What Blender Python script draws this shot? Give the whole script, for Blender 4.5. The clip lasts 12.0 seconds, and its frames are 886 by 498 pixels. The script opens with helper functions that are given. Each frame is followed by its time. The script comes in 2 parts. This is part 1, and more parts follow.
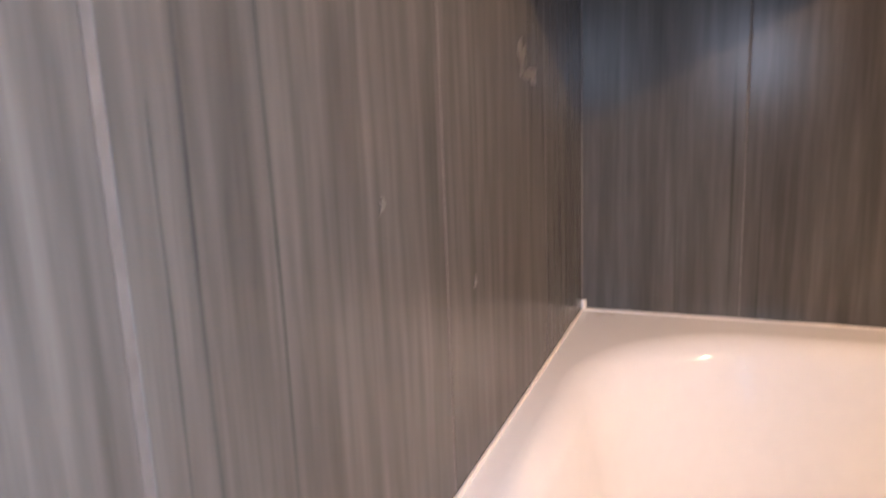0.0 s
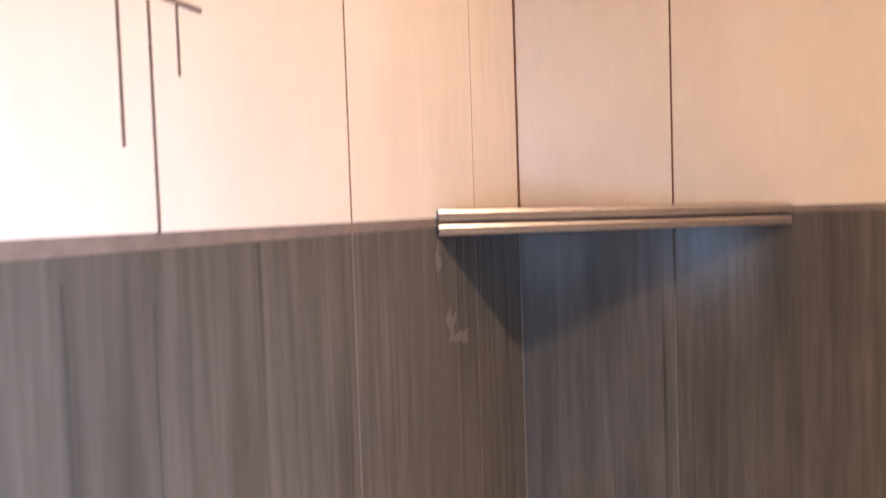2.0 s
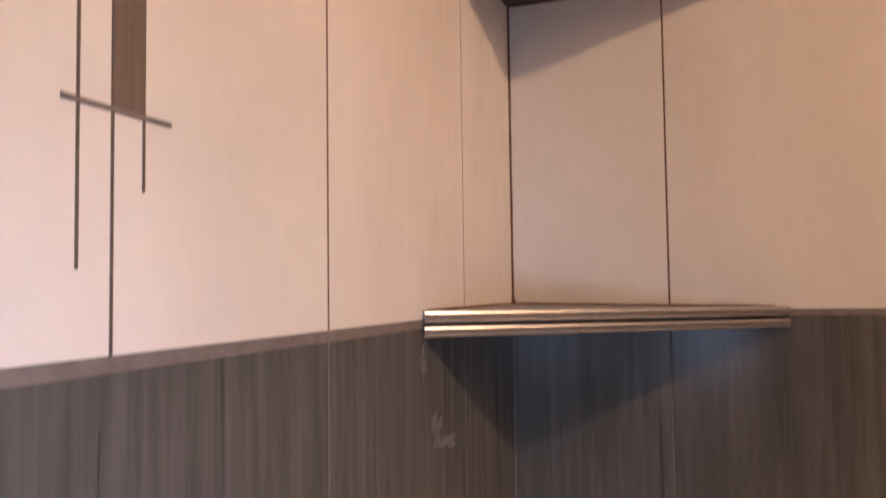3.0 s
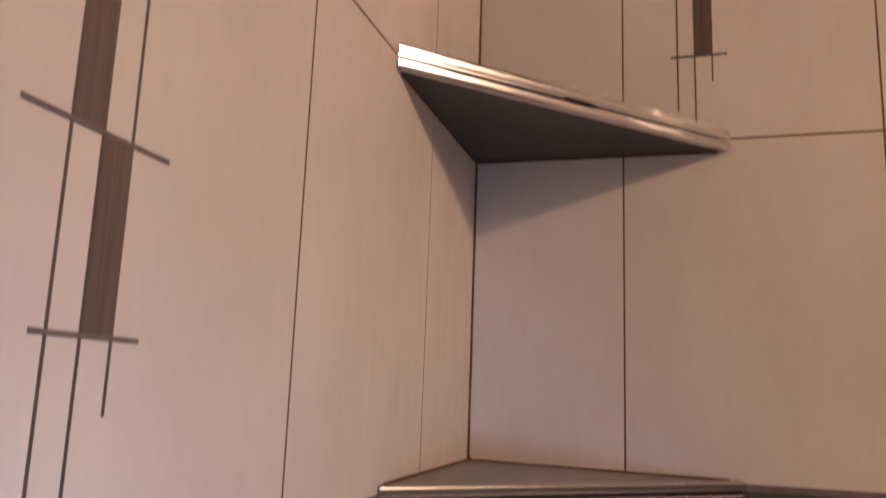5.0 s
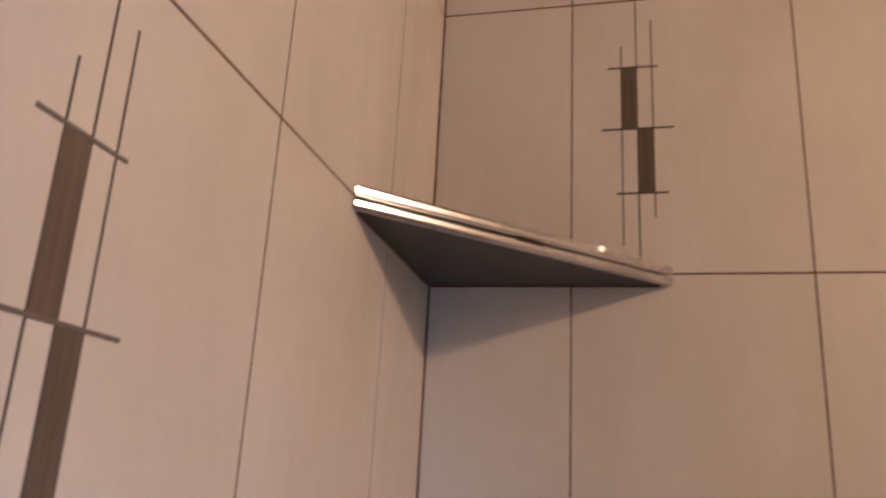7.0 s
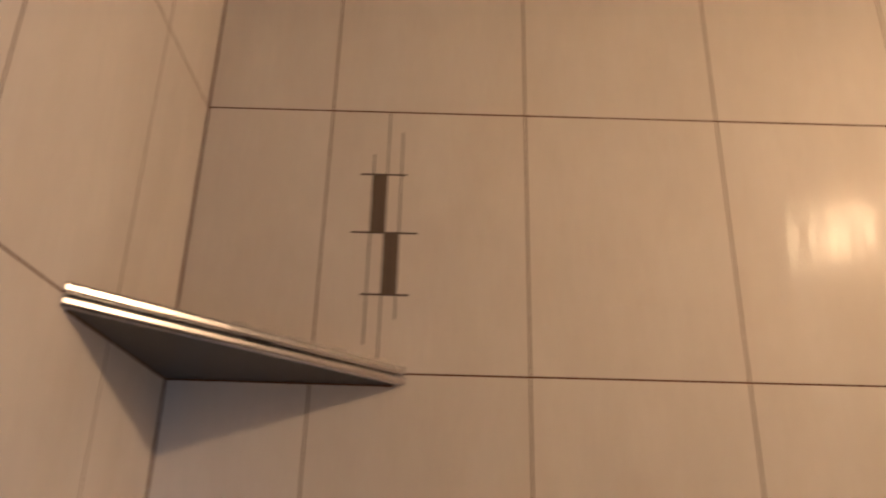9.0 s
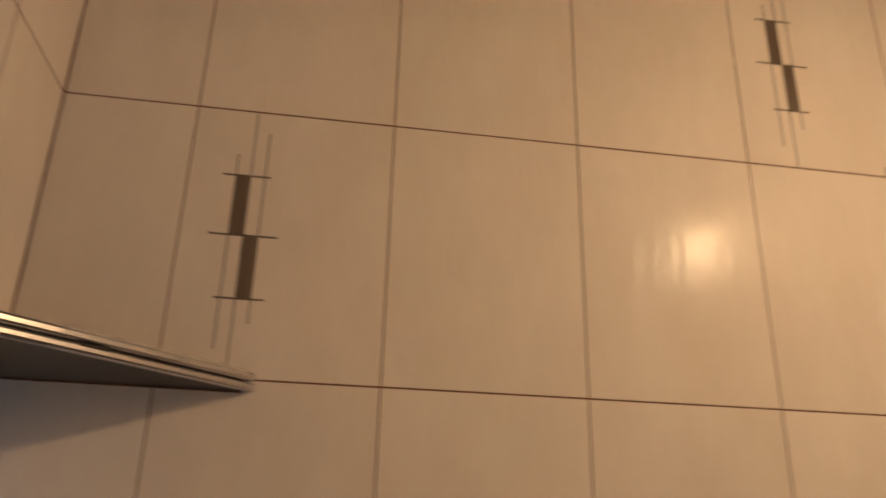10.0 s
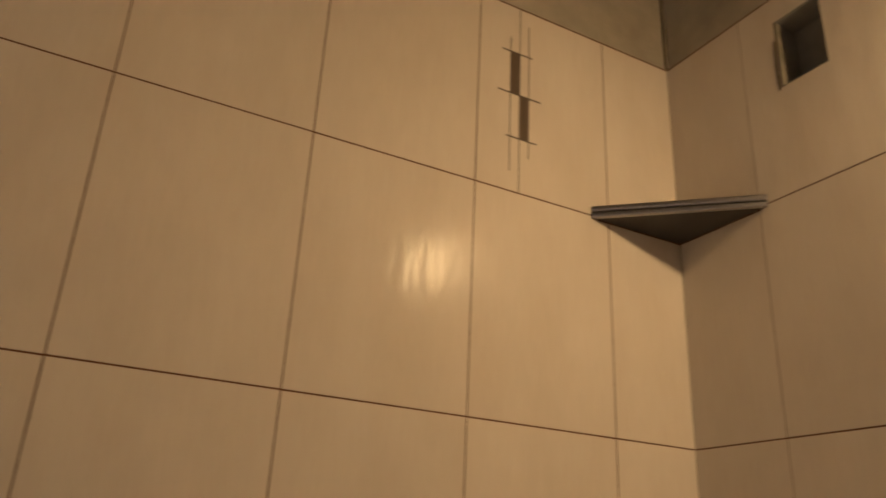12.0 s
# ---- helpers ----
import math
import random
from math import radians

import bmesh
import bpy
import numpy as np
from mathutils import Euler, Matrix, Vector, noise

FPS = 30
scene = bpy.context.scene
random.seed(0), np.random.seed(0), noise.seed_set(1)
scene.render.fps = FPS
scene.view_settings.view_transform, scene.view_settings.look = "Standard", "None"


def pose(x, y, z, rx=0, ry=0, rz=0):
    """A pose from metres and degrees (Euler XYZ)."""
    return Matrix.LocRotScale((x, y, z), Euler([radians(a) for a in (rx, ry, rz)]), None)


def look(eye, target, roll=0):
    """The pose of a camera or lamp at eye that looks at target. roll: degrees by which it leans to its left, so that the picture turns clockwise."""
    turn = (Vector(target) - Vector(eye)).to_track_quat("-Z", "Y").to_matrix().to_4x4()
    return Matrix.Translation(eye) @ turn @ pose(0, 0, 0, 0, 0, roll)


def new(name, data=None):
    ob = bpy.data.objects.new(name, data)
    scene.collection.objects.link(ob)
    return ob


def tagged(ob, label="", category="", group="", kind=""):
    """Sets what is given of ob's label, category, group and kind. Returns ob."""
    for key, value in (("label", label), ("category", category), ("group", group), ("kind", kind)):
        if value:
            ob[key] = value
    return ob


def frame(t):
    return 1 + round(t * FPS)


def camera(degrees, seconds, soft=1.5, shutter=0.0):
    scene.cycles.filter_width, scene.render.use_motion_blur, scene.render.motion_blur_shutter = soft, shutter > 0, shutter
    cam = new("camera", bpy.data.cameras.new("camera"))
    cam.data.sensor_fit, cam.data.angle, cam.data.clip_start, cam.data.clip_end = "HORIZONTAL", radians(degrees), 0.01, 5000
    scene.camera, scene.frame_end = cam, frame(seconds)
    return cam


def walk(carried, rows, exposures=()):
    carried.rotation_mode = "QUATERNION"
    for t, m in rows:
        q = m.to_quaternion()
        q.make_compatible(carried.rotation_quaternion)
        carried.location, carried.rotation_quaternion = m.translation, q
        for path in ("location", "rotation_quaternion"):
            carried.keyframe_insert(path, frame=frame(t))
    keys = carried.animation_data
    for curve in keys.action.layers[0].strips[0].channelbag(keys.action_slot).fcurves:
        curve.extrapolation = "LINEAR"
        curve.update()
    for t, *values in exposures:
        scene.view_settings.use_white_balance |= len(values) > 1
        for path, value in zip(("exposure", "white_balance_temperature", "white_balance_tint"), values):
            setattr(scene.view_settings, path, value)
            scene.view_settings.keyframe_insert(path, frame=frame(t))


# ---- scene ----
cam = camera(59.9, 12.0, soft=1.6, shutter=1.0)
PATH = [
    (0, (0.157, -0.816, 0.901), (-0.554, 1.002, 0.468), -2.4),
    (0.5, (0.184, -0.826, 0.955), (-0.537, 0.998, 0.566), -3.1),
    (1, (0.199, -0.832, 0.975), (-0.574, 0.994, 0.719), -2.8),
    (1.5, (0.217, -0.837, 0.991), (-0.535, 1.006, 0.791), -2.6),
    (2, (0.205, -0.822, 1.005), (-0.468, 1.058, 0.912), -1.9),
    (2.5, (0.211, -0.804, 1.013), (-0.483, 1.072, 1.029), -1.0),
    (4.3, (0.218, -0.805, 1.061), (-0.406, 1.075, 1.336), -0.0),
    (4.5, (0.215, -0.806, 1.065), (-0.387, 1.077, 1.364), 0.8),
    (5, (0.21, -0.812, 1.079), (-0.359, 1.071, 1.439), 2.1),
    (5.5, (0.213, -0.82, 1.09), (-0.348, 1.05, 1.526), 2.4),
    (6, (0.208, -0.827, 1.102), (-0.344, 1.033, 1.587), 3.1),
    (6.5, (0.216, -0.832, 1.112), (-0.313, 1.022, 1.64), 2.8),
    (7, (0.22, -0.835, 1.121), (-0.238, 1.026, 1.692), 3.1),
    (9, (0.304, -0.862, 1.148), (0.316, 0.99, 1.903), 1.4),
    (9.5, (0.329, -0.874, 1.156), (0.471, 0.967, 1.925), 0.9),
    (10, (0.347, -0.884, 1.171), (0.626, 0.956, 1.902), 1.5),
    (10.5, (0.364, -0.869, 1.148), (0.821, 0.923, 1.908), 2.2),
    (11, (0.384, -0.864, 1.155), (1.002, 0.883, 1.906), 2.0),
    (11.5, (0.394, -0.868, 1.158), (1.146, 0.817, 1.929), 2.7),
    (12, (0.409, -0.873, 1.167), (1.266, 0.767, 1.923), 2.9),
]
walk(cam, [(t, look(eye, target, roll)) for t, eye, target, roll in PATH], exposures=[(0, 1.40, 5600, 19), (0.5, 1.68, 5480, 18), (1, 1.92, 5400, 18), (1.5, 1.76, 5380, 18), (2, 1.4, 5400, 19), (2.5, 1.03, 5450, 20), (4.5, 0.16, 5350, 22), (7, 0.14, 5180, 16), (9.5, -0.03, 5700, 10), (12, -0.60, 6350, 2)])

# ---- the room's measures ----
W, H = 0.25, 0.345                # tile pitch
Z = [0.638, 1.0, 1.345, 1.69, 2.035]   # tile courses
ROOM_X, ROOM_Y, CEIL = 1.317, -1.65, 2.48
JOINT, DEPTH = 0.0021, 0.007
RIM = 0.645
VENT = (0.230, 0.312, 1.867, 1.990)      # on the east wall: u from, u to, v from, v to
INNER_X, INNER_Y = 0.80, -1.04            # unseen wall added behind the lamp; it holds the side fill lamp
FILL_GAP = (1.10, 1.56, 0.0, 2.0)            # gap in its side for that fill lamp, u along -y

# ---- light ----
world = bpy.data.worlds.new("world")
scene.world = world
world.use_nodes = True
world.node_tree.nodes["Background"].inputs["Color"].default_value = (0.55, 0.68, 1.0, 1)
world.node_tree.nodes["Background"].inputs["Strength"].default_value = 0.03

LAMP = (1.255, -0.80, 1.905)
bulb_light = bpy.data.lights.new("bulb_light", "POINT")
bulb_light.energy, bulb_light.color, bulb_light.shadow_soft_size = 25.5, (1.0, 0.625, 0.305), 0.042
new("bulb_light", bulb_light).location = LAMP

# cool fill lamp, added in the unseen wall's gap to brighten the west wall
door_light = bpy.data.lights.new("door_light", "AREA")
door_light.shape, door_light.size, door_light.size_y = "RECTANGLE", 0.46, 1.3
door_light.energy, door_light.color = 3.0, (0.74, 0.86, 1.0)
new("door_light", door_light).matrix_world = look((INNER_X + 0.02, -1.33, 0.95), (0.0, -1.58, 0.95))

# added cool fill for an unseen source behind camera, aimed at the tiled corner
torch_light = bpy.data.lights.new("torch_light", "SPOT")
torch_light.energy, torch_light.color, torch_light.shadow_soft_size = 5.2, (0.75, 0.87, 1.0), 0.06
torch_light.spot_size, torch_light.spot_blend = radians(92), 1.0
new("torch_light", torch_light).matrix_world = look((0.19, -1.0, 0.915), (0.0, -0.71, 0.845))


# ---- materials ----
def material(name, colour, rough=0.5, metal=0.0):
    m = bpy.data.materials.new(name)
    m.use_nodes = True
    b = m.node_tree.nodes["Principled BSDF"]
    b.inputs["Base Color"].default_value = (*colour, 1)
    b.inputs["Roughness"].default_value = rough
    b.inputs["Metallic"].default_value = metal
    return m, m.node_tree, b


def coords(nt, scale):
    """Object coordinates scaled per axis."""
    tc = nt.nodes.new("ShaderNodeTexCoord")
    mp = nt.nodes.new("ShaderNodeMapping")
    mp.inputs["Scale"].default_value = scale
    nt.links.new(tc.outputs["Object"], mp.inputs["Vector"])
    return mp.outputs["Vector"]


def noise_tex(nt, scale, detail=3.0, rough=0.55):
    n = nt.nodes.new("ShaderNodeTexNoise")
    n.noise_dimensions = "4D"
    n.inputs["Scale"].default_value = 1.0
    n.inputs["Detail"].default_value = detail
    n.inputs["Roughness"].default_value = rough
    nt.links.new(coords(nt, scale), n.inputs["Vector"])
    info = nt.nodes.new("ShaderNodeObjectInfo")
    mul = nt.nodes.new("ShaderNodeMath")
    mul.operation = "MULTIPLY"
    mul.inputs[1].default_value = 40.0
    nt.links.new(info.outputs["Random"], mul.inputs[0])
    nt.links.new(mul.outputs[0], n.inputs["W"])
    return n.outputs["Fac"]


def ramp(nt, fac, stops):
    r = nt.nodes.new("ShaderNodeValToRGB")
    while len(r.color_ramp.elements) < len(stops):
        r.color_ramp.elements.new(0.5)
    for e, (p, c) in zip(r.color_ramp.elements, stops):
        e.position, e.color = p, (*c, 1)
    nt.links.new(fac, r.inputs["Fac"])
    return r.outputs["Color"]


def mix(nt, a, b, fac, blend="MIX"):
    n = nt.nodes.new("ShaderNodeMix")
    n.data_type, n.blend_type = "RGBA", blend
    if isinstance(fac, float):
        n.inputs["Factor"].default_value = fac
    else:
        nt.links.new(fac, n.inputs["Factor"])
    nt.links.new(a, n.inputs["A"])
    nt.links.new(b, n.inputs["B"])
    return n.outputs["Result"]


def bump(nt, b, height, strength, distance):
    n = nt.nodes.new("ShaderNodeBump")
    n.inputs["Strength"].default_value, n.inputs["Distance"].default_value = strength, distance
    nt.links.new(height, n.inputs["Height"])
    nt.links.new(n.outputs["Normal"], b.inputs["Normal"])


def vary_rough(nt, b, fac, low, high):
    n = nt.nodes.new("ShaderNodeMapRange")
    n.inputs["To Min"].default_value, n.inputs["To Max"].default_value = low, high
    nt.links.new(fac, n.inputs["Value"])
    nt.links.new(n.outputs["Result"], b.inputs["Roughness"])


def make_white_tile():
    m, nt, b = material("white_glazed_tile", (0.76, 0.72, 0.68), 0.2)
    fine = noise_tex(nt, (170, 26, 1), 2.0)
    broad = noise_tex(nt, (9, 4, 1), 3.0)
    c = mix(nt, ramp(nt, fine, [(0.30, (0.775, 0.718, 0.662)), (0.65, (0.795, 0.742, 0.686))]),
            ramp(nt, broad, [(0.3, (0.90, 0.885, 0.865)), (0.7, (1, 1, 1))]), 1.0, "MULTIPLY")
    nt.links.new(c, b.inputs["Base Color"])
    vary_rough(nt, b, broad, 0.175, 0.26)
    b.inputs["Specular IOR Level"].default_value = 0.115
    bump(nt, b, noise_tex(nt, (40, 11, 1), 1.8), 0.6, 0.0018)
    return m


def make_dark_tile(name="dark_streaked_tile"):
    m, nt, b = material(name, (0.12, 0.11, 0.1), 0.3)
    fine = noise_tex(nt, (115, 6.0, 1), 3.5, 0.62)
    wide = noise_tex(nt, (34, 2.6, 1), 3.0, 0.6)
    lines = noise_tex(nt, (85, 1.3, 1), 1.0, 0.5)
    c1 = ramp(nt, fine, [(0.28, (0.086, 0.083, 0.077)), (0.5, (0.116, 0.112, 0.104)), (0.74, (0.155, 0.150, 0.139))])
    c2 = ramp(nt, wide, [(0.3, (0.70, 0.695, 0.68)), (0.5, (0.88, 0.875, 0.865)), (0.72, (1.0, 1.0, 1.0))])
    c3 = ramp(nt, lines, [(0.27, (0.62, 0.61, 0.60)), (0.33, (1.0, 1.0, 1.0))])
    nt.links.new(mix(nt, mix(nt, c1, c2, 1.0, "MULTIPLY"), c3, 1.0, "MULTIPLY"), b.inputs["Base Color"])
    b.inputs["Specular IOR Level"].default_value = 0.15
    vary_rough(nt, b, wide, 0.17, 0.28)
    bump(nt, b, fine, 0.2, 0.0005)
    return m


def make_plain(name, lo, hi, rough, scale, strength=0.3, dist=0.001, metal=0.0):
    m, nt, b = material(name, hi, rough, metal)
    n = noise_tex(nt, scale, 5.0, 0.6)
    nt.links.new(ramp(nt, n, [(0.3, lo), (0.7, hi)]), b.inputs["Base Color"])
    vary_rough(nt, b, n, rough * 0.85, min(1.0, rough * 1.2))
    bump(nt, b, n, strength, dist)
    return m


WHITE = make_white_tile()
DARK = make_dark_tile()
BROWN_GROUT = make_plain("brown_grout", (0.10, 0.043, 0.022), (0.18, 0.083, 0.044), 0.85, (160, 160, 160))
PALE_GROUT = make_plain("pale_grout", (0.12, 0.110, 0.102), (0.18, 0.166, 0.155), 0.8, (160, 160, 160))
PLASTER_PALE = make_plain("pale_joint", (0.108, 0.101, 0.094), (0.155, 0.145, 0.135), 0.7, (90, 90, 90))
TAUPE_GROUT = make_plain("taupe_grout", (0.135, 0.112, 0.10), (0.205, 0.174, 0.158), 0.6, (120, 120, 120))
PLASTER = make_plain("grey_plaster", (0.34, 0.32, 0.275), (0.50, 0.47, 0.41), 0.9, (9, 9, 9), 0.4, 0.004)
PRINT = make_plain("brown_print", (0.10, 0.074, 0.057), (0.17, 0.130, 0.103), 0.3, (300, 6, 1), 0.1, 0.0003)
LINE = make_plain("line_print", (0.085, 0.066, 0.056), (0.14, 0.11, 0.095), 0.35, (90, 90, 1), 0.1, 0.0003)
# lighter copy of the line print: the west wall's sheen put into its colour
SHEEN_LINE = make_plain("sheen_line_print", (0.15, 0.12, 0.105), (0.22, 0.18, 0.16), 0.35, (90, 90, 1), 0.1, 0.0003)
METAL = make_plain("brushed_aluminium", (0.69, 0.675, 0.715), (0.82, 0.805, 0.845), 0.16, (8, 500, 500), 0.05, 0.0003, 1.0)
DULL_METAL = make_plain("dull_aluminium", (0.44, 0.42, 0.44), (0.58, 0.56, 0.58), 0.30, (8, 400, 400), 0.1, 0.0003, 1.0)
DARK_PLASTER = make_plain("dark_plaster", (0.13, 0.115, 0.09), (0.30, 0.27, 0.22), 0.9, (40, 40, 14), 0.4, 0.002)
STREAK = make_plain("dark_glaze_streak", (0.055, 0.056, 0.054), (0.085, 0.086, 0.082), 0.25, (200, 20, 1), 0.1, 0.0003)
GAP = make_plain("dark_joint", (0.09, 0.065, 0.05), (0.15, 0.115, 0.095), 0.7, (90, 90, 90))
ENAMEL = make_plain("white_enamel", (0.84, 0.84, 0.86), (0.865, 0.865, 0.885), 0.10, (70, 70, 70), 0.02, 0.0003)
SILICONE = make_plain("white_silicone", (0.70, 0.66, 0.62), (0.82, 0.79, 0.75), 0.35, (60, 60, 60))
SMEAR = make_plain("dried_sealant", (0.19, 0.175, 0.16), (0.30, 0.28, 0.26), 0.35, (90, 90, 90))
smear_tree = SMEAR.node_tree
smear_clear = smear_tree.nodes.new("ShaderNodeBsdfTransparent")
smear_mix = smear_tree.nodes.new("ShaderNodeMixShader")
smear_mix.inputs["Fac"].default_value = 0.55
smear_tree.links.new(smear_clear.outputs["BSDF"], smear_mix.inputs[1])
smear_tree.links.new(smear_tree.nodes["Principled BSDF"].outputs["BSDF"], smear_mix.inputs[2])
smear_tree.links.new(smear_mix.outputs["Shader"], smear_tree.nodes["Material Output"].inputs["Surface"])
# dark brown for the unseen walls, picked to cut bounced light
LOW_BOUNCE_BROWN = make_plain("low_bounce_brown", (0.12, 0.10, 0.085), (0.17, 0.145, 0.125), 0.7, (8, 8, 8))
# dark shelf tile twice: top lightened for sheen, underside darkened for shade
LIT_SHELF_TILE = make_plain("lit_shelf_tile", (0.16, 0.145, 0.135), (0.22, 0.20, 0.185), 0.32, (18, 140, 1), 0.1, 0.0005)
SHADED_SHELF_TILE = make_plain("shaded_shelf_tile", (0.040, 0.037, 0.035), (0.062, 0.058, 0.055), 0.35, (25, 25, 25), 0.1, 0.0005)
STAIN = make_plain("grey_stain", (0.42, 0.39, 0.37), (0.60, 0.57, 0.54), 0.4, (200, 200, 1))
CHIP = make_plain("black_chip", (0.015, 0.012, 0.01), (0.03, 0.025, 0.02), 0.8, (90, 90, 90))
# grey of the unseen ceiling, darkened so less light returns to the upper tiles
LOW_BOUNCE_GREY = make_plain("low_bounce_grey", (0.19, 0.185, 0.175), (0.27, 0.262, 0.25), 0.8, (7, 7, 7))
DUCT = make_plain("grey_duct", (0.20, 0.20, 0.19), (0.30, 0.295, 0.28), 0.9, (20, 20, 20))
FLOOR = make_plain("brown_floor_tile", (0.10, 0.085, 0.075), (0.17, 0.15, 0.13), 0.35, (12, 12, 12))
FILM, film_tree, film_gloss = material("clear_film", (0.75, 0.68, 0.6), 0.06)
film_gloss.inputs["Specular IOR Level"].default_value = 0.9
film_clear = film_tree.nodes.new("ShaderNodeBsdfTransparent")
film_mix = film_tree.nodes.new("ShaderNodeMixShader")
film_mix.inputs["Fac"].default_value = 0.30
film_tree.links.new(film_clear.outputs["BSDF"], film_mix.inputs[1])
film_tree.links.new(film_gloss.outputs["BSDF"], film_mix.inputs[2])
film_tree.links.new(film_mix.outputs["Shader"], film_tree.nodes["Material Output"].inputs["Surface"])
OPAL, opal_tree, opal_gloss = material("opal_glass", (0.80, 0.76, 0.70), 0.3)
opal_through = opal_tree.nodes.new("ShaderNodeBsdfTranslucent")
opal_through.inputs["Color"].default_value = (0.80, 0.70, 0.56, 1)
opal_mix = opal_tree.nodes.new("ShaderNodeMixShader")
opal_mix.inputs["Fac"].default_value = 0.5
opal_tree.links.new(opal_gloss.outputs["BSDF"], opal_mix.inputs[1])
opal_tree.links.new(opal_through.outputs["BSDF"], opal_mix.inputs[2])
opal_tree.links.new(opal_mix.outputs["Shader"], opal_tree.nodes["Material Output"].inputs["Surface"])


# ---- building helpers ----
def mesh_of(name, bm, *mats, smooth=False):
    me = bpy.data.meshes.new(name)
    bmesh.ops.recalc_face_normals(bm, faces=bm.faces)
    bm.to_mesh(me)
    bm.free()
    for m in mats:
        me.materials.append(m)
    if smooth:
        for p in me.polygons:
            p.use_smooth = True
    return me


def part(name, bm, mat, parent=None, label="", smooth=False):
    ob = new(name, mesh_of(name, bm, mat, smooth=smooth))
    ob.parent = parent
    return tagged(ob, label)


def add_box(bm, lo, hi, slot=0):
    vs = [bm.verts.new((x, y, z)) for x in (lo[0], hi[0]) for y in (lo[1], hi[1]) for z in (lo[2], hi[2])]
    for q in ((0, 1, 3, 2), (4, 6, 7, 5), (0, 4, 5, 1), (2, 3, 7, 6), (0, 2, 6, 4), (1, 5, 7, 3)):
        bm.faces.new([vs[i] for i in q]).material_index = slot
    return vs


def box_bm(lo, hi, bevel=0.0):
    bm = bmesh.new()
    add_box(bm, lo, hi)
    if bevel:
        bmesh.ops.bevel(bm, geom=bm.edges[:], offset=bevel, segments=2, affect="EDGES")
    return bm


# u along the wall to the viewer's right, v up, w out of the wall
FRAMES = {
    "north": Matrix(((1, 0, 0, 0), (0, 0, -1, 0), (0, 1, 0, 0), (0, 0, 0, 1))),
    "west": Matrix(((0, 0, 1, 0), (1, 0, 0, 0), (0, 1, 0, 0), (0, 0, 0, 1))),
    "east": Matrix(((0, 0, -1, ROOM_X), (-1, 0, 0, 0), (0, 1, 0, 0), (0, 0, 0, 1))),
    "south": Matrix(((-1, 0, 0, 0), (0, 0, 1, ROOM_Y), (0, 1, 0, 0), (0, 0, 0, 1))),
}


def wall(side, u0, u1, holes=(), label=""):
    """A thick wall: pale bedding below the first white course, brown above it, plaster over the tiles."""
    bm = bmesh.new()
    bands = [(0.0, 0.9925, 0, -0.0004), (0.9925, 1.0014, 3, -0.0002), (1.0014, Z[4] + 0.002, 1, -0.0003), (Z[4] + 0.002, CEIL + 0.1, 2, -0.001)]
    for v0, v1, slot, front in bands:
        pieces, at = [], u0
        for a, b, c, d in holes:
            c2, d2 = max(c, v0), min(d, v1)
            if c2 < d2:
                pieces += [(at, a, v0, v1), (a, b, v0, c2), (a, b, d2, v1)]
                at = b
        pieces.append((at, u1, v0, v1))
        for p, q, r, s in pieces:
            if q - p > 1e-5 and s - r > 1e-5:
                add_box(bm, (p, r, -0.16), (q, s, front), slot)
    coats = (LOW_BOUNCE_BROWN,) * 4 if side == "south" else (PALE_GROUT, BROWN_GROUT, PLASTER, TAUPE_GROUT)
    ob = new("wall_" + side, mesh_of("wall_" + side, bm, *coats))
    ob.matrix_basis = FRAMES[side]
    return tagged(ob, label, "wall", "", "structure")


wall_north = wall("north", -0.16, ROOM_X + 0.16, (), "tiled bathroom wall, dark course below cream courses")
wall_west = wall("west", ROOM_Y - 0.16, 0.0, (), "tiled bathroom wall beside the bathtub, dark below cream")
wall_east = wall("east", 0.0, -ROOM_Y + 0.16, (VENT,), "tiled bathroom wall with a small vent opening")
wall_south = wall("south", -ROOM_X, 0.0, (), "plain brown unseen wall closing the room, dark to cut bounce")



# unseen wall, added to carry the side fill and absorb bounced light
def added_wall():
    bm = bmesh.new()
    a, b, c, d = FILL_GAP
    top = CEIL + 0.1
    add_box(bm, (INNER_X, -a, 0), (ROOM_X + 0.16, INNER_Y, top))
    add_box(bm, (INNER_X, ROOM_Y - 0.002, 0), (INNER_X + 0.12, -b, top))
    add_box(bm, (INNER_X, -b, d), (INNER_X + 0.12, -a, top))
    ob = new("wall_inner", mesh_of("wall_inner", bm, LOW_BOUNCE_BROWN))
    tagged(ob, "plain brown unseen wall added around the side fill lamp", "wall", "", "structure")


added_wall()

ceiling = new("ceiling", mesh_of("ceiling", box_bm((-0.16, ROOM_Y - 0.16, CEIL), (ROOM_X + 0.16, 0.16, CEIL + 0.12)), LOW_BOUNCE_GREY))
tagged(ceiling, "unseen grey ceiling, darkened to cut bounce", "ceiling", "", "structure")
floor = new("floor", mesh_of("floor", box_bm((-0.16, ROOM_Y - 0.16, -0.1), (ROOM_X + 0.16, 0.16, 0.0)), FLOOR))
tagged(floor, "brown tiled bathroom floor", "floor", "", "structure")


# ---- bathtub ----
def ring(cx, cy, hx, hy, z, r, n=12):
    """A rounded rectangle at height z: half sizes hx, hy and corner radius r."""
    out = []
    for k, (sx, sy) in enumerate(((1, 1), (-1, 1), (-1, -1), (1, -1))):
        for i in range(n + 1):
            a = math.pi / 2 * (k + i / n)
            out.append((cx + sx * (hx - r) + r * math.cos(a), cy + sy * (hy - r) + r * math.sin(a), z))
    return out


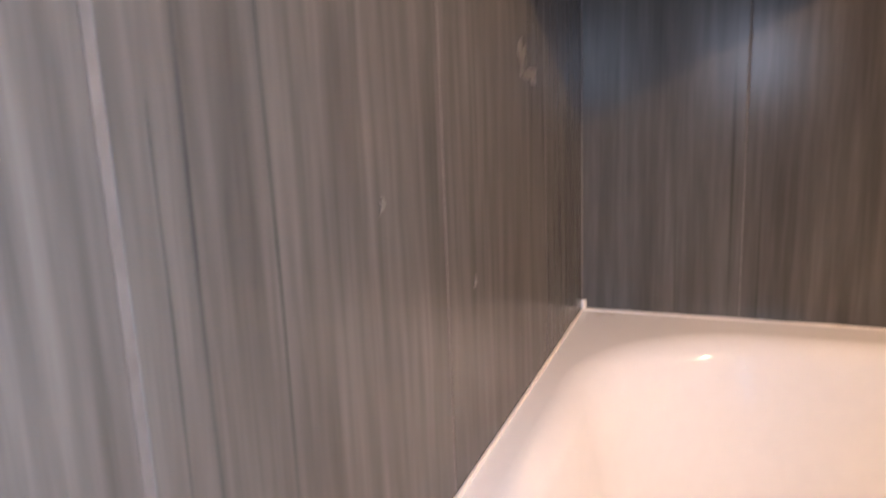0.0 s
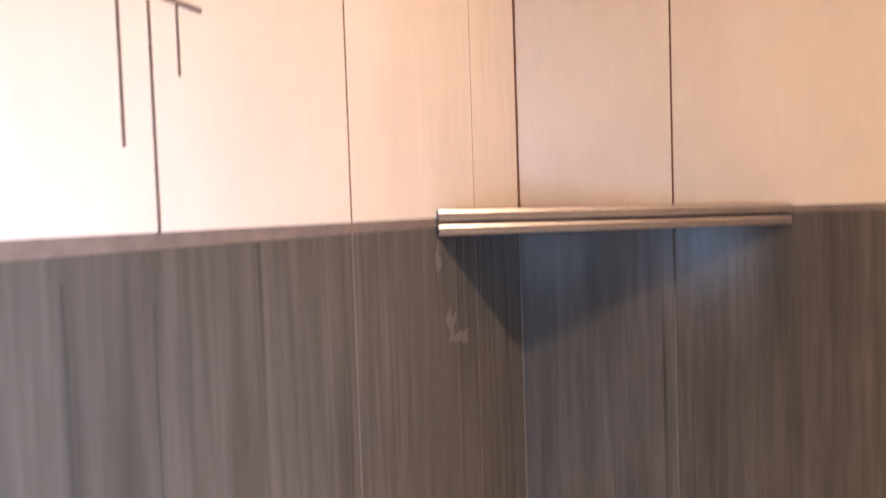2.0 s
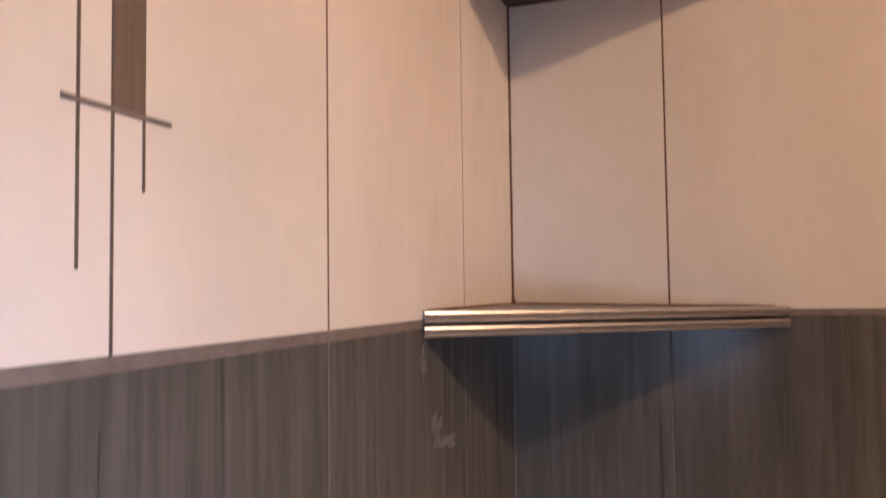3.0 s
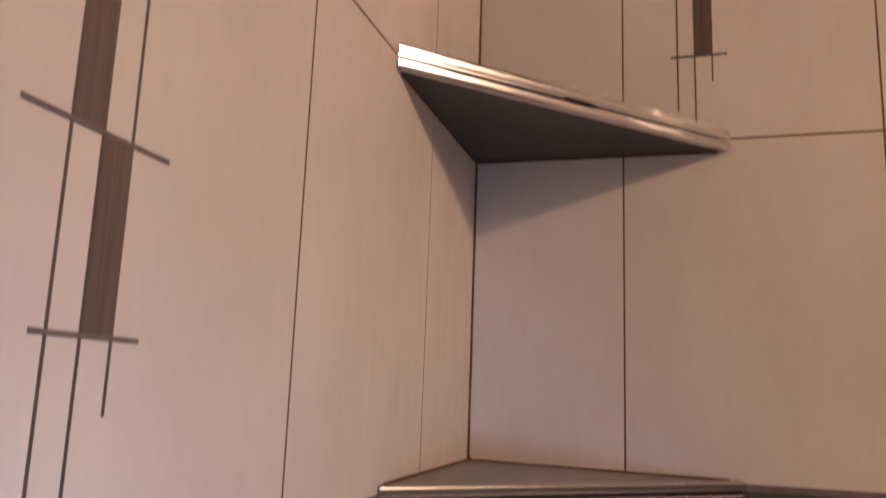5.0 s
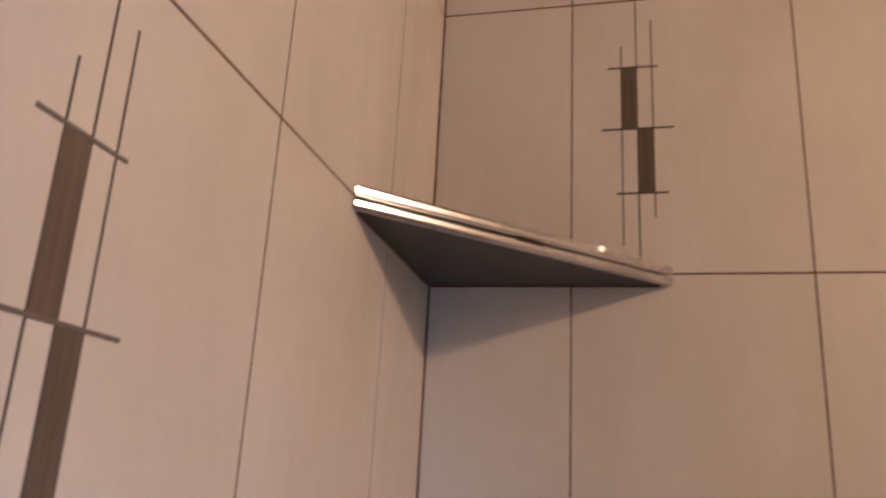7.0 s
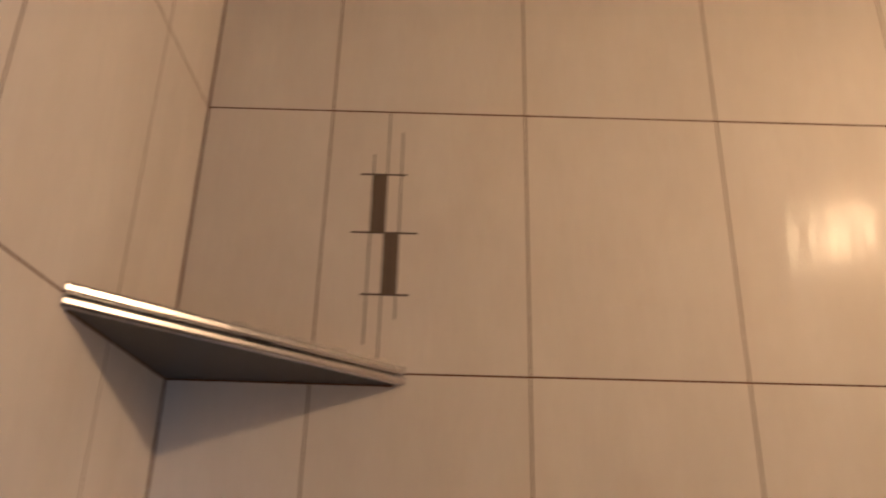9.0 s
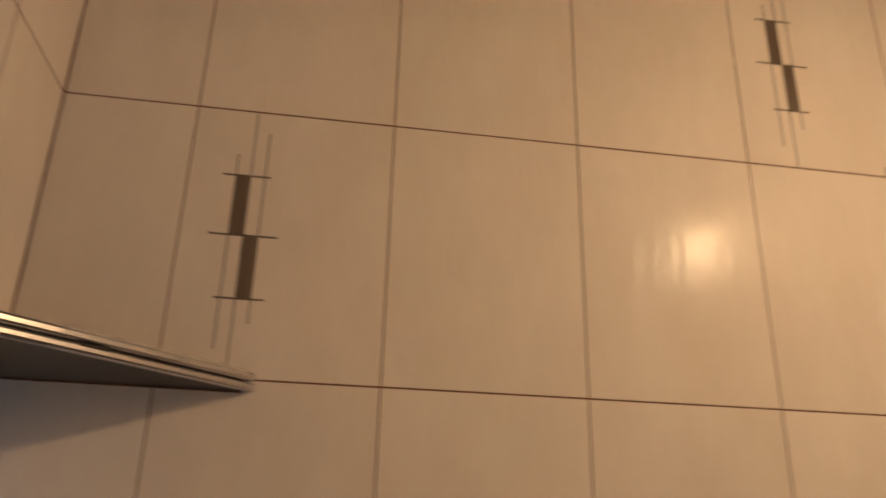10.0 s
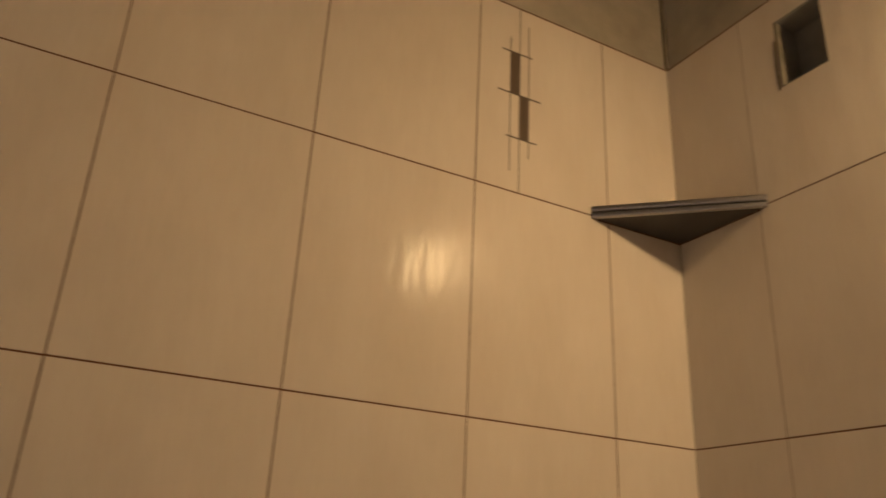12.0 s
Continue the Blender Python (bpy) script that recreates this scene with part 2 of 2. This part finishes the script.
def bathtub():
    tub = tagged(new("bathtub"), "white enamelled bathtub built into the tiled corner", "bathtub")
    cx, cy = ROOM_X / 2, -0.36
    hx, hy = ROOM_X / 2 + 0.003, 0.363
    ix, iy = hx - 0.036, hy - 0.058
    rings = [ring(cx, cy, hx, hy, 0.02, 0.004), ring(cx, cy, hx, hy, RIM - 0.006, 0.004), ring(cx, cy, hx - 0.002, hy - 0.002, RIM - 0.001, 0.004),
             ring(cx, cy, hx - 0.006, hy - 0.006, RIM, 0.006), ring(cx, cy, ix + 0.012, iy + 0.014, RIM - 0.0004, 0.165)]
    # a soft fillet from the rim down into the basin
    for k in range(1, 9):
        a = math.pi / 2 * k / 9
        rings.append(ring(cx, cy, ix + 0.012 - 0.026 * math.sin(a), iy + 0.014 - 0.026 * math.sin(a), RIM - 0.0004 - 0.030 * (1 - math.cos(a)), 0.160))
    rings += [ring(cx, cy, ix - 0.024, iy - 0.022, RIM - 0.06, 0.155), ring(cx, cy, ix - 0.05, iy - 0.045, 0.42, 0.15),
             ring(cx, cy, ix - 0.09, iy - 0.07, 0.28, 0.14), ring(cx, cy, ix - 0.15, iy - 0.11, 0.22, 0.13), ring(cx, cy, ix - 0.30, iy - 0.20, 0.205, 0.05)]
    bm = bmesh.new()
    rows = [[bm.verts.new(p) for p in r] for r in rings]
    for a, b in zip(rows, rows[1:]):
        for i in range(len(a)):
            j = (i + 1) % len(a)
            bm.faces.new((a[i], a[j], b[j], b[i]))
    bm.faces.new(rows[-1])
    basin = part("basin", bm, ENAMEL, tub)
    for i, p in enumerate(basin.data.polygons):
        p.use_smooth = i >= 4 * len(rings[0])
    bm = bmesh.new()
    bmesh.ops.create_cone(bm, cap_ends=True, segments=28, radius1=0.034, radius2=0.030, depth=0.008, matrix=Matrix.Translation((0.34, cy, 0.211)))
    part("drain", bm, METAL, tub, "chrome drain", True)
    return tub


bathtub()


def bead(name, pts, radius, mat, label, squash=1.0):
    """A hand-drawn bead of sealant or grout with an uneven width."""
    cu = bpy.data.curves.new(name, "CURVE")
    cu.dimensions, cu.bevel_depth, cu.bevel_resolution, cu.use_fill_caps = "3D", radius, 2, True
    sp = cu.splines.new("POLY")
    total = []
    for a, b in zip(pts, pts[1:]):
        a, b = Vector(a), Vector(b)
        steps = max(2, int((b - a).length / 0.02))
        total += [a.lerp(b, i / steps) for i in range(steps)]
    total.append(Vector(pts[-1]))
    sp.points.add(len(total) - 1)
    for p, q in zip(sp.points, total):
        p.co = (*q, 1)
        p.radius = 0.9 + 0.25 * noise.noise(q * 23.0)
    cu.materials.append(mat)
    ob = new(name, cu)
    bpy.context.view_layer.update()
    me = bpy.data.meshes.new_from_object(ob.evaluated_get(bpy.context.evaluated_depsgraph_get()))
    bpy.data.objects.remove(ob)
    ob = new(name, me)
    return tagged(ob, label, "sealant", "", "structure")


bead("trim", [(0.001, -0.72, RIM + 0.001), (0.001, -0.001, RIM), (ROOM_X - 0.001, -0.001, RIM - 0.0008), (ROOM_X - 0.001, -0.72, RIM + 0.001)], 0.0024, SILICONE,
     "white silicone bead between bathtub and tiles")
bead("trim", [(0.0, 0.0, RIM), (0.0, 0.0, 0.985)], 0.0014, PLASTER_PALE, "pale grout line in the dark tiled corner")
bead("trim", [(0.0, 0.0, 1.0), (0.0, 0.0, Z[4])], 0.0023, BROWN_GROUT, "brown grout line in the tiled corner")
bead("trim", [(ROOM_X, 0.0, RIM), (ROOM_X, 0.0, Z[4])], 0.0012, PLASTER, "grey grout line in the tiled corner")
bead("trim", [(ROOM_X, 0.0, Z[4] + 0.004), (ROOM_X, 0.0, CEIL)], 0.007, DARK_PLASTER, "darker rounded plaster corner")
bead("trim", [(0.0, 0.0, 1.006), (0.0, 0.0, 1.012)], 0.004, BROWN_GROUT, "brown stained grout above the corner shelf")


bead("trim", [(0.002, -0.002, RIM), (0.002, -0.002, RIM + 0.007), (0.001, -0.001, RIM + 0.011)], 0.0042, SILICONE, "lump of white silicone in the tub's corner")

filler = new("trim", mesh_of("trim", box_bm((-0.002, -0.6592, RIM), (-0.0001, -0.6552, 0.992)), PLASTER_PALE))
tagged(filler, "wide pale grout joint between dark tiles", "grout", "", "structure")


# ---- corner shelves ----
def prism(pts, z0, z1):
    bm = bmesh.new()
    lo = [bm.verts.new((x, y, z0)) for x, y in pts]
    hi = [bm.verts.new((x, y, z1)) for x, y in pts]
    bm.faces.new(lo)
    bm.faces.new(hi)
    for i in range(len(pts)):
        j = (i + 1) % len(pts)
        bm.faces.new((lo[i], lo[j], hi[j], hi[i]))
    return bm


def strip(a, b, z0, z1, front, back):
    """A rounded metal edging strip along the line from a to b."""
    a, b = Vector((*a, 0)), Vector((*b, 0))
    along = (b - a).normalized()
    out = Vector((along.y, -along.x, 0))
    h = z1 - z0
    prof = [(-back, 0), (front - h * 0.22, 0), (front - h * 0.06, h * 0.10), (front, h * 0.3), (front, h * 0.7), (front - h * 0.06, h * 0.9), (front - h * 0.22, h), (-back, h)]
    bm = bmesh.new()
    ends = []
    for p in (a, b):
        ends.append([bm.verts.new(p + out * o + Vector((0, 0, z0 + z))) for o, z in prof])
    n = len(prof)
    for i in range(n):
        j = (i + 1) % n
        bm.faces.new((ends[0][i], ends[0][j], ends[1][j], ends[1][i]))
    bm.faces.new(ends[0])
    bm.faces.new(ends[1])
    return bm


def corner_shelf(leg_w, leg_n, top, drop, thick, east, label, nick=None, share=0.432):
    """Two tile slabs laid back to back in a corner, each edged with a metal strip."""
    shelf = tagged(new("corner_shelf"), label, "shelf", "corner shelves")
    sx = -1 if east else 1
    g = 0.0012
    slab = thick * share
    edging = METAL if nick else DULL_METAL
    tri = [(sx * g, -g), (sx * g, -leg_w + 0.006), (sx * (leg_n - 0.006), -g)]
    a, b = (sx * g, -leg_w), (sx * leg_n, -g)
    if east:
        a, b = b, a
    part("top_slab", prism(tri, -slab, 0), LIT_SHELF_TILE, shelf)
    part("bottom_slab", prism(tri, -thick, -thick + slab), SHADED_SHELF_TILE, shelf, "plain underside, coloured darker for its shade")
    inner = [(sx * g, -g), (sx * g, -leg_w + 0.010), (sx * (leg_n - 0.010), -g)]
    part("adhesive", prism(inner, -thick + slab, -slab), GAP, shelf, "dark joint between the two slabs")
    part("edge_strip", strip(a, b, -slab - 0.0006, 0.0012, 0.0022, 0.005), edging, shelf, "brushed aluminium edging strip")
    low = part("edge_strip", strip(a, b, -thick - 0.0003, -thick + slab + 0.0006, 0.0022, 0.005), edging, shelf, "brushed aluminium edging strip")
    for q in ((sx * 0.0, -leg_w + 0.012), (sx * (leg_n - 0.012), 0.0)):
        for zz, r in ((0.0006, 0.0013), (-thick - 0.0004, 0.0016)):
            seam = bead("sealant", [(0, 0, zz), (q[0], q[1], zz)], r, BROWN_GROUT, "brown grout seam")
            seam.parent = shelf
            del seam["kind"], seam["category"]
    if nick:
        va, vb = Vector((*a, 0)), Vector((*b, 0))
        d = (vb - va).normalized()
        d_out = Vector((d.y, -d.x, 0))
        o = d_out * 0.0016
        p, q = va.lerp(vb, nick[0]) + o, va.lerp(vb, nick[1]) + o
        part("chip", strip((p.x, p.y), (q.x, q.y), -thick + slab * 0.72, -thick + slab + 0.0010, 0.001, 0.001), CHIP, low, "dark chip in the edging")
        # remains of a clear protective film, crumpled over the upper strip
        bm = bmesh.new()
        rows = []
        for i in range(61):
            k = 0.40 + 0.56 * i / 60
            p0 = va.lerp(vb, k)
            fray = 0.0016 + 0.0014 * noise.noise((k * 31.0, 7.0, 1.0))
            row = []
            for j, z in enumerate((-slab * 0.7, -slab * 0.25, 0.0006, 0.0014 + fray)):
                lift = 0.0032 + 0.0017 * noise.noise((k * 38.0, j * 0.55, 3.0)) - (0.0012 if j == 3 else 0.0)
                row.append(bm.verts.new(p0 + d_out * lift + Vector((0, 0, z))))
            rows.append(row)
        for p, q in zip(rows, rows[1:]):
            for j in range(3):
                bm.faces.new((p[j], p[j + 1], q[j + 1], q[j]))
        film = part("protective_film", bm, FILM, shelf, "crumpled clear protective film", True)
        # a facet added to the film, tilted to throw the lamp's glint at the camera
        bm = bmesh.new()
        rows = []
        for i in range(9):
            u = 0.016 * i / 8
            p0 = va.lerp(vb, 0.715) + d * u + d_out * (0.0034 + 0.27 * u + 4.6 * u * u)
            rows.append([bm.verts.new(p0 + d_out * -0.05 * z + Vector((0, 0, z))) for z in (-0.0042 + 0.05 * u, -0.0015, 0.0016 - 0.04 * u)])
        for p, q in zip(rows, rows[1:]):
            for j in range(2):
                bm.faces.new((p[j], p[j + 1], q[j + 1], q[j]))
        part("peeled_corner", bm, FILM, film, "glossy film facet angled to give a glint", True)
    shelf.matrix_basis = pose(ROOM_X if east else 0.0, 0.0, top, 0, drop, 0)
    return shelf


corner_shelf(0.262, 0.272, 1.007, 0.9, 0.019, False, "dark tile corner shelf with aluminium edging over the bathtub", None, 0.41)
corner_shelf(0.266, 0.269, 1.353, 0.3, 0.020, False, "dark tile corner shelf with chipped aluminium edging on cream tiles", (0.45, 0.53))
corner_shelf(0.181, 0.189, 1.704, 0.0, 0.019, True, "small dark tile corner shelf with aluminium edging")


# ---- old sealant smears on the dark tiles ----
def smear(y, z, w, h, seed):
    rng = random.Random(seed)
    bm = bmesh.new()
    n = 26
    c = bm.verts.new((0.0011, y, z))
    edge = []
    for i in range(n):
        a = 2 * math.pi * i / n
        r = 0.65 + 0.6 * noise.noise((math.cos(a) * 1.3 + seed, math.sin(a) * 1.3, seed * 0.7)) + rng.uniform(-0.08, 0.08)
        edge.append(bm.verts.new((0.0002, y + w * r * math.cos(a), z + h * r * math.sin(a))))
    for i in range(n):
        bm.faces.new((c, edge[i], edge[(i + 1) % n]))
    ob = new("sealant_smear", mesh_of("sealant_smear", bm, SMEAR, smooth=True))
    tagged(ob, "dried translucent sealant smear on dark tile", "sealant")


smear(-0.234, 0.914, 0.014, 0.021, 3)
smear(-0.205, 0.899, 0.024, 0.009, 8)
smear(-0.262, 0.967, 0.007, 0.018, 11)
smear(-0.492, 0.843, 0.0045, 0.005, 5)
smear(-0.36, 0.772, 0.004, 0.006, 7)


def rim_stain(x, y, w, h, turn, seed):
    bm = bmesh.new()
    n = 22
    c = bm.verts.new((0, 0, 0.0005))
    edge = []
    for i in range(n):
        a = 2 * math.pi * i / n
        r = 0.7 + 0.7 * noise.noise((math.cos(a) * 1.6 + seed, math.sin(a) * 1.6, seed))
        edge.append(bm.verts.new((w * r * math.cos(a), h * r * math.sin(a), 0.0001)))
    for i in range(n):
        bm.faces.new((c, edge[i], edge[(i + 1) % n]))
    ob = new("limescale_stain", mesh_of("limescale_stain", bm, STAIN, smooth=True))
    ob.matrix_basis = pose(x, y, RIM + 0.0002, 0, 0, turn)
    tagged(ob, "greyish stain on the white bathtub rim", "stain")


rim_stain(0.022, -0.016, 0.010, 0.004, 20, 2)
rim_stain(0.036, -0.013, 0.006, 0.003, -15, 6)


# ---- vent ----
def vent():
    a, b, c, d = VENT
    ob = tagged(new("vent_opening"), "dark uncovered ventilation opening cut into cream tile", "vent")
    ob.matrix_basis = FRAMES["east"]

    def lining(name, w0, w1, t, mat, label):
        bm = bmesh.new()
        add_box(bm, (a - t, c - t, w0 - 0.010), (b + t, d + t, w0))
        add_box(bm, (a - 0.0005, c, w0), (a + t, d, w1))
        add_box(bm, (b - t, c, w0), (b + 0.0005, d, w1))
        add_box(bm, (a + t, c - 0.0005, w0), (b - t, c + t, w1))
        add_box(bm, (a + t, d - t, w0), (b - t, d + 0.0005, w1))
        part(name, bm, mat, ob, label)

    lining("duct", -0.048, -0.0015, 0.003, DUCT, "plain grey duct")
    bm = bmesh.new()
    add_box(bm, (a + 0.0025, c + 0.003, -0.013), (a + 0.0045, d - 0.003, -0.0004))
    part("reveal", bm, DARK_PLASTER, ob, "rough pale mortar edge")
    # a smear of mortar left beside the opening
    bm = bmesh.new()
    n = 12
    rows = []
    for i in range(n + 1):
        v = c - 0.004 + (d - c) * 0.75 * i / n
        w = 0.0045 * (0.55 + 0.45 * math.sin(math.pi * i / n)) * (1 + 0.5 * noise.noise((i * 0.7, 2.0, 0.0)))
        rows.append([bm.verts.new(p) for p in ((a - w - 0.002, v, 0.0001), (a - w * 0.5, v, 0.0011), (a + 0.0002, v, 0.0009))])
    for p, q in zip(rows, rows[1:]):
        for k in (0, 1):
            bm.faces.new((p[k], p[k + 1], q[k + 1], q[k]))
    part("mortar", bm, TAUPE_GROUT, ob, "smeared mortar", True)


vent()


# ---- lamp on the east wall ----
def wall_lamp():
    lamp = tagged(new("wall_lamp"), "small white wall lamp out of view, with an added dome", "lamp")
    x, y, z = LAMP
    bm = bmesh.new()
    bmesh.ops.create_cone(bm, cap_ends=True, segments=28, radius1=0.040, radius2=0.032, depth=0.014, matrix=pose(ROOM_X - 0.008, y, z + 0.085, 0, -90, 0))
    part("base", bm, ENAMEL, lamp, "", True)
    bm = bmesh.new()
    reach = ROOM_X - 0.015 - x
    bmesh.ops.create_cone(bm, cap_ends=True, segments=20, radius1=0.008, radius2=0.008, depth=reach, matrix=pose(ROOM_X - 0.015 - reach / 2, y, z + 0.085, 0, -90, 0))
    part("arm", bm, ENAMEL, lamp, "", True)
    # added dome dims upward light: a shell open below, rim level with the bulb
    bm = bmesh.new()
    rows = []
    for radius, turn in ((0.0555, range(0, 9)), (0.0525, range(8, -1, -1))):
        for i in turn:
            a = math.pi / 2 * i / 8 * 0.97
            rows.append([bm.verts.new((x + radius * math.cos(a) * math.cos(b), y + radius * math.cos(a) * math.sin(b), z + radius * 1.35 * math.sin(a)))
                         for b in (2 * math.pi * k / 32 for k in range(32))])
    for p, q in zip(rows, rows[1:] + rows[:1]):
        for k in range(32):
            bm.faces.new((p[k], p[(k + 1) % 32], q[(k + 1) % 32], q[k]))
    part("shade", bm, OPAL, lamp, "unseen opal glass dome added to dim upward light", True)


wall_lamp()


# ---- tiles, piece by piece ----
MESHES = {}


def tile_mesh(w, h, mat, hole=None):
    key = (round(w, 4), round(h, 4), mat.name, hole)
    if key in MESHES:
        return MESHES[key]
    bm = bmesh.new()
    e = 0.0004
    if hole is None:
        back = [bm.verts.new(p) for p in ((0, 0, -DEPTH), (w, 0, -DEPTH), (w, h, -DEPTH), (0, h, -DEPTH))]
        mid = [bm.verts.new(p) for p in ((0, 0, -e * 0.8), (w, 0, -e * 0.8), (w, h, -e * 0.8), (0, h, -e * 0.8))]
        top = [bm.verts.new(p) for p in ((e, e, 0), (w - e, e, 0), (w - e, h - e, 0), (e, h - e, 0))]
        for a, b in ((back, mid), (mid, top)):
            for i in range(4):
                bm.faces.new((a[i], a[(i + 1) % 4], b[(i + 1) % 4], b[i]))
        bm.faces.new(top)
        bm.faces.new(back[::-1])
    else:
        a, b, c, d = hole
        for lo, hi in (((0, 0), (a, h)), ((b, 0), (w, h)), ((a, 0), (b, c)), ((a, d), (b, h))):
            if hi[0] - lo[0] > 1e-4 and hi[1] - lo[1] > 1e-4:
                add_box(bm, (*lo, -DEPTH), (*hi, 0))
        bmesh.ops.remove_doubles(bm, verts=bm.verts, dist=1e-6)
    MESHES[key] = mesh_of("tile", bm, mat)
    return MESHES[key]


def decor(tile, u, cross, p=0.0175, levels=(0.252, 0.1725, 0.093)):
    """Printed decor: three upright lines, three cross lines and two staggered bars. u: the middle upright."""
    def flat(name, u0, u1, v0, v1, mat, lift=0.0004):
        part(name, box_bm((u0, v0, -0.001), (u1, v1, lift)), mat, tile)

    t = 0.0008
    flat("decor_line", u - p - t, u - p + t, 0.032, 0.281, LINE, 0.00025)
    flat("decor_line", u - t, u + t, 0.0, H - JOINT, LINE, 0.00025)
    flat("decor_line", u + p - t, u + p + t, 0.063, 0.314, LINE, 0.00025)
    high, middle, low = levels
    for u0, u1, v in ((-0.0335, 0.0245, high), (-0.0405, 0.0405, middle), (-0.0245, 0.0325, low)):
        flat("decor_line", u + u0, u + u1, v - t - 0.0003, v + t + 0.0003, cross, 0.0006)
    flat("decor_bar", u - p, u, middle, high, PRINT, 0.0004)
    flat("decor_bar", u, u + p, low, middle, PRINT, 0.0004)


def tile_wall(wall_ob, side, cuts, decors=()):
    """cuts: joint positions along u. decors: (column, course, u of the middle line inside its tile)."""
    rng = random.Random(sum(map(ord, side)))
    upright = {"east": 0.0010, "north": 0.0018}.get(side, JOINT)
    for course in range(-1, 4):
        v0 = Z[0] - H if course < 0 else Z[course]
        for k, (u0, u1) in enumerate(zip(cuts, cuts[1:])):
            gap = JOINT
            lo_u = u0 + (upright / 2 if k else 0.0)
            hi_u = u1 - (upright / 2 if k < len(cuts) - 2 else 0.0)
            if course < 0 and side != "south":
                continue
            mat = DARK if course < 1 else WHITE
            h = (Z[course + 1] - v0 if course >= 0 else H) - gap
            if course == 0:
                h -= 0.0042
                if side == "west":
                    lo_u += 0.0022 if abs(u0 + 0.6585) < 0.01 else 0
            w = hi_u - lo_u
            base = v0 + gap / 2
            hole = None
            if side == "east" and course == 3 and lo_u < VENT[0] and hi_u > VENT[1]:
                hole = (VENT[0] - lo_u, VENT[1] - lo_u, VENT[2] - base, VENT[3] - base)
            tile = new("tile", tile_mesh(w, h, mat, hole))
            tile.parent = wall_ob
            tilt = [rng.uniform(-0.045, 0.045) for _ in range(2)]
            tile.matrix_basis = pose(lo_u + w / 2, base + h / 2, rng.uniform(-0.00005, 0.00005), tilt[0], tilt[1], 0) @ Matrix.Translation((-w / 2, -h / 2, 0))
            for c, r, u in decors:
                if (c, r) == (k, course):
                    if side == "west":
                        decor(tile, u - upright / 2 - 0.0008, SHEEN_LINE, 0.0167, (0.2504, 0.1711, 0.0928))
                    else:
                        decor(tile, u - upright / 2, LINE)


tile_wall(wall_north, "north", [0.0, 0.1625, 0.4125, 0.6625, 0.9125, 1.1625, ROOM_X], [(1, 2, 0.075), (4, 3, 0.0765)])
tile_wall(wall_west, "west", [ROOM_Y, -1.4085, -1.1585, -0.9085, -0.6585, -0.4085, -0.1615, 0.0], [(4, 1, 0.0825)])
tile_wall(wall_east, "east", [0.0, 0.165, 0.415, 0.665, 0.915, -INNER_Y])


# ---- long dark streaks in the glaze of one dark tile ----
def streak(tile, y, z0, z1, width, seed):
    """A hair-thin wandering streak with tapered ends, in the west wall's u and v."""
    lo = tile.matrix_basis.translation
    bm = bmesh.new()
    n = 14
    sides = []
    for i in range(n + 1):
        k = i / n
        u = y - lo.x + 0.0016 * noise.noise((k * 3.0, seed, 0.0))
        w = width * (0.25 + 0.75 * math.sin(math.pi * min(1.0, max(0.0, 0.06 + 0.9 * k)))) * (1 + 0.5 * noise.noise((k * 6.0, seed, 4.0)))
        sides.append([bm.verts.new((u + d * w, z0 + (z1 - z0) * k - lo.y, 0.0003)) for d in (-0.5, 0.5)])
    for a, b in zip(sides, sides[1:]):
        bm.faces.new((a[0], a[1], b[1], b[0]))
    part("glaze_streak", bm, STREAK, tile)


for ob in wall_west.children:
    u, v, _ = ob.matrix_basis.translation
    if abs(u + 0.656) < 0.006 and abs(v - Z[0]) < 0.01:
        streak(ob, -0.626, 0.66, 0.985, 0.0022, 1.0)
        streak(ob, -0.582, 0.65, 0.975, 0.0018, 2.0)
        streak(ob, -0.640, 0.66, 0.90, 0.0013, 3.0)
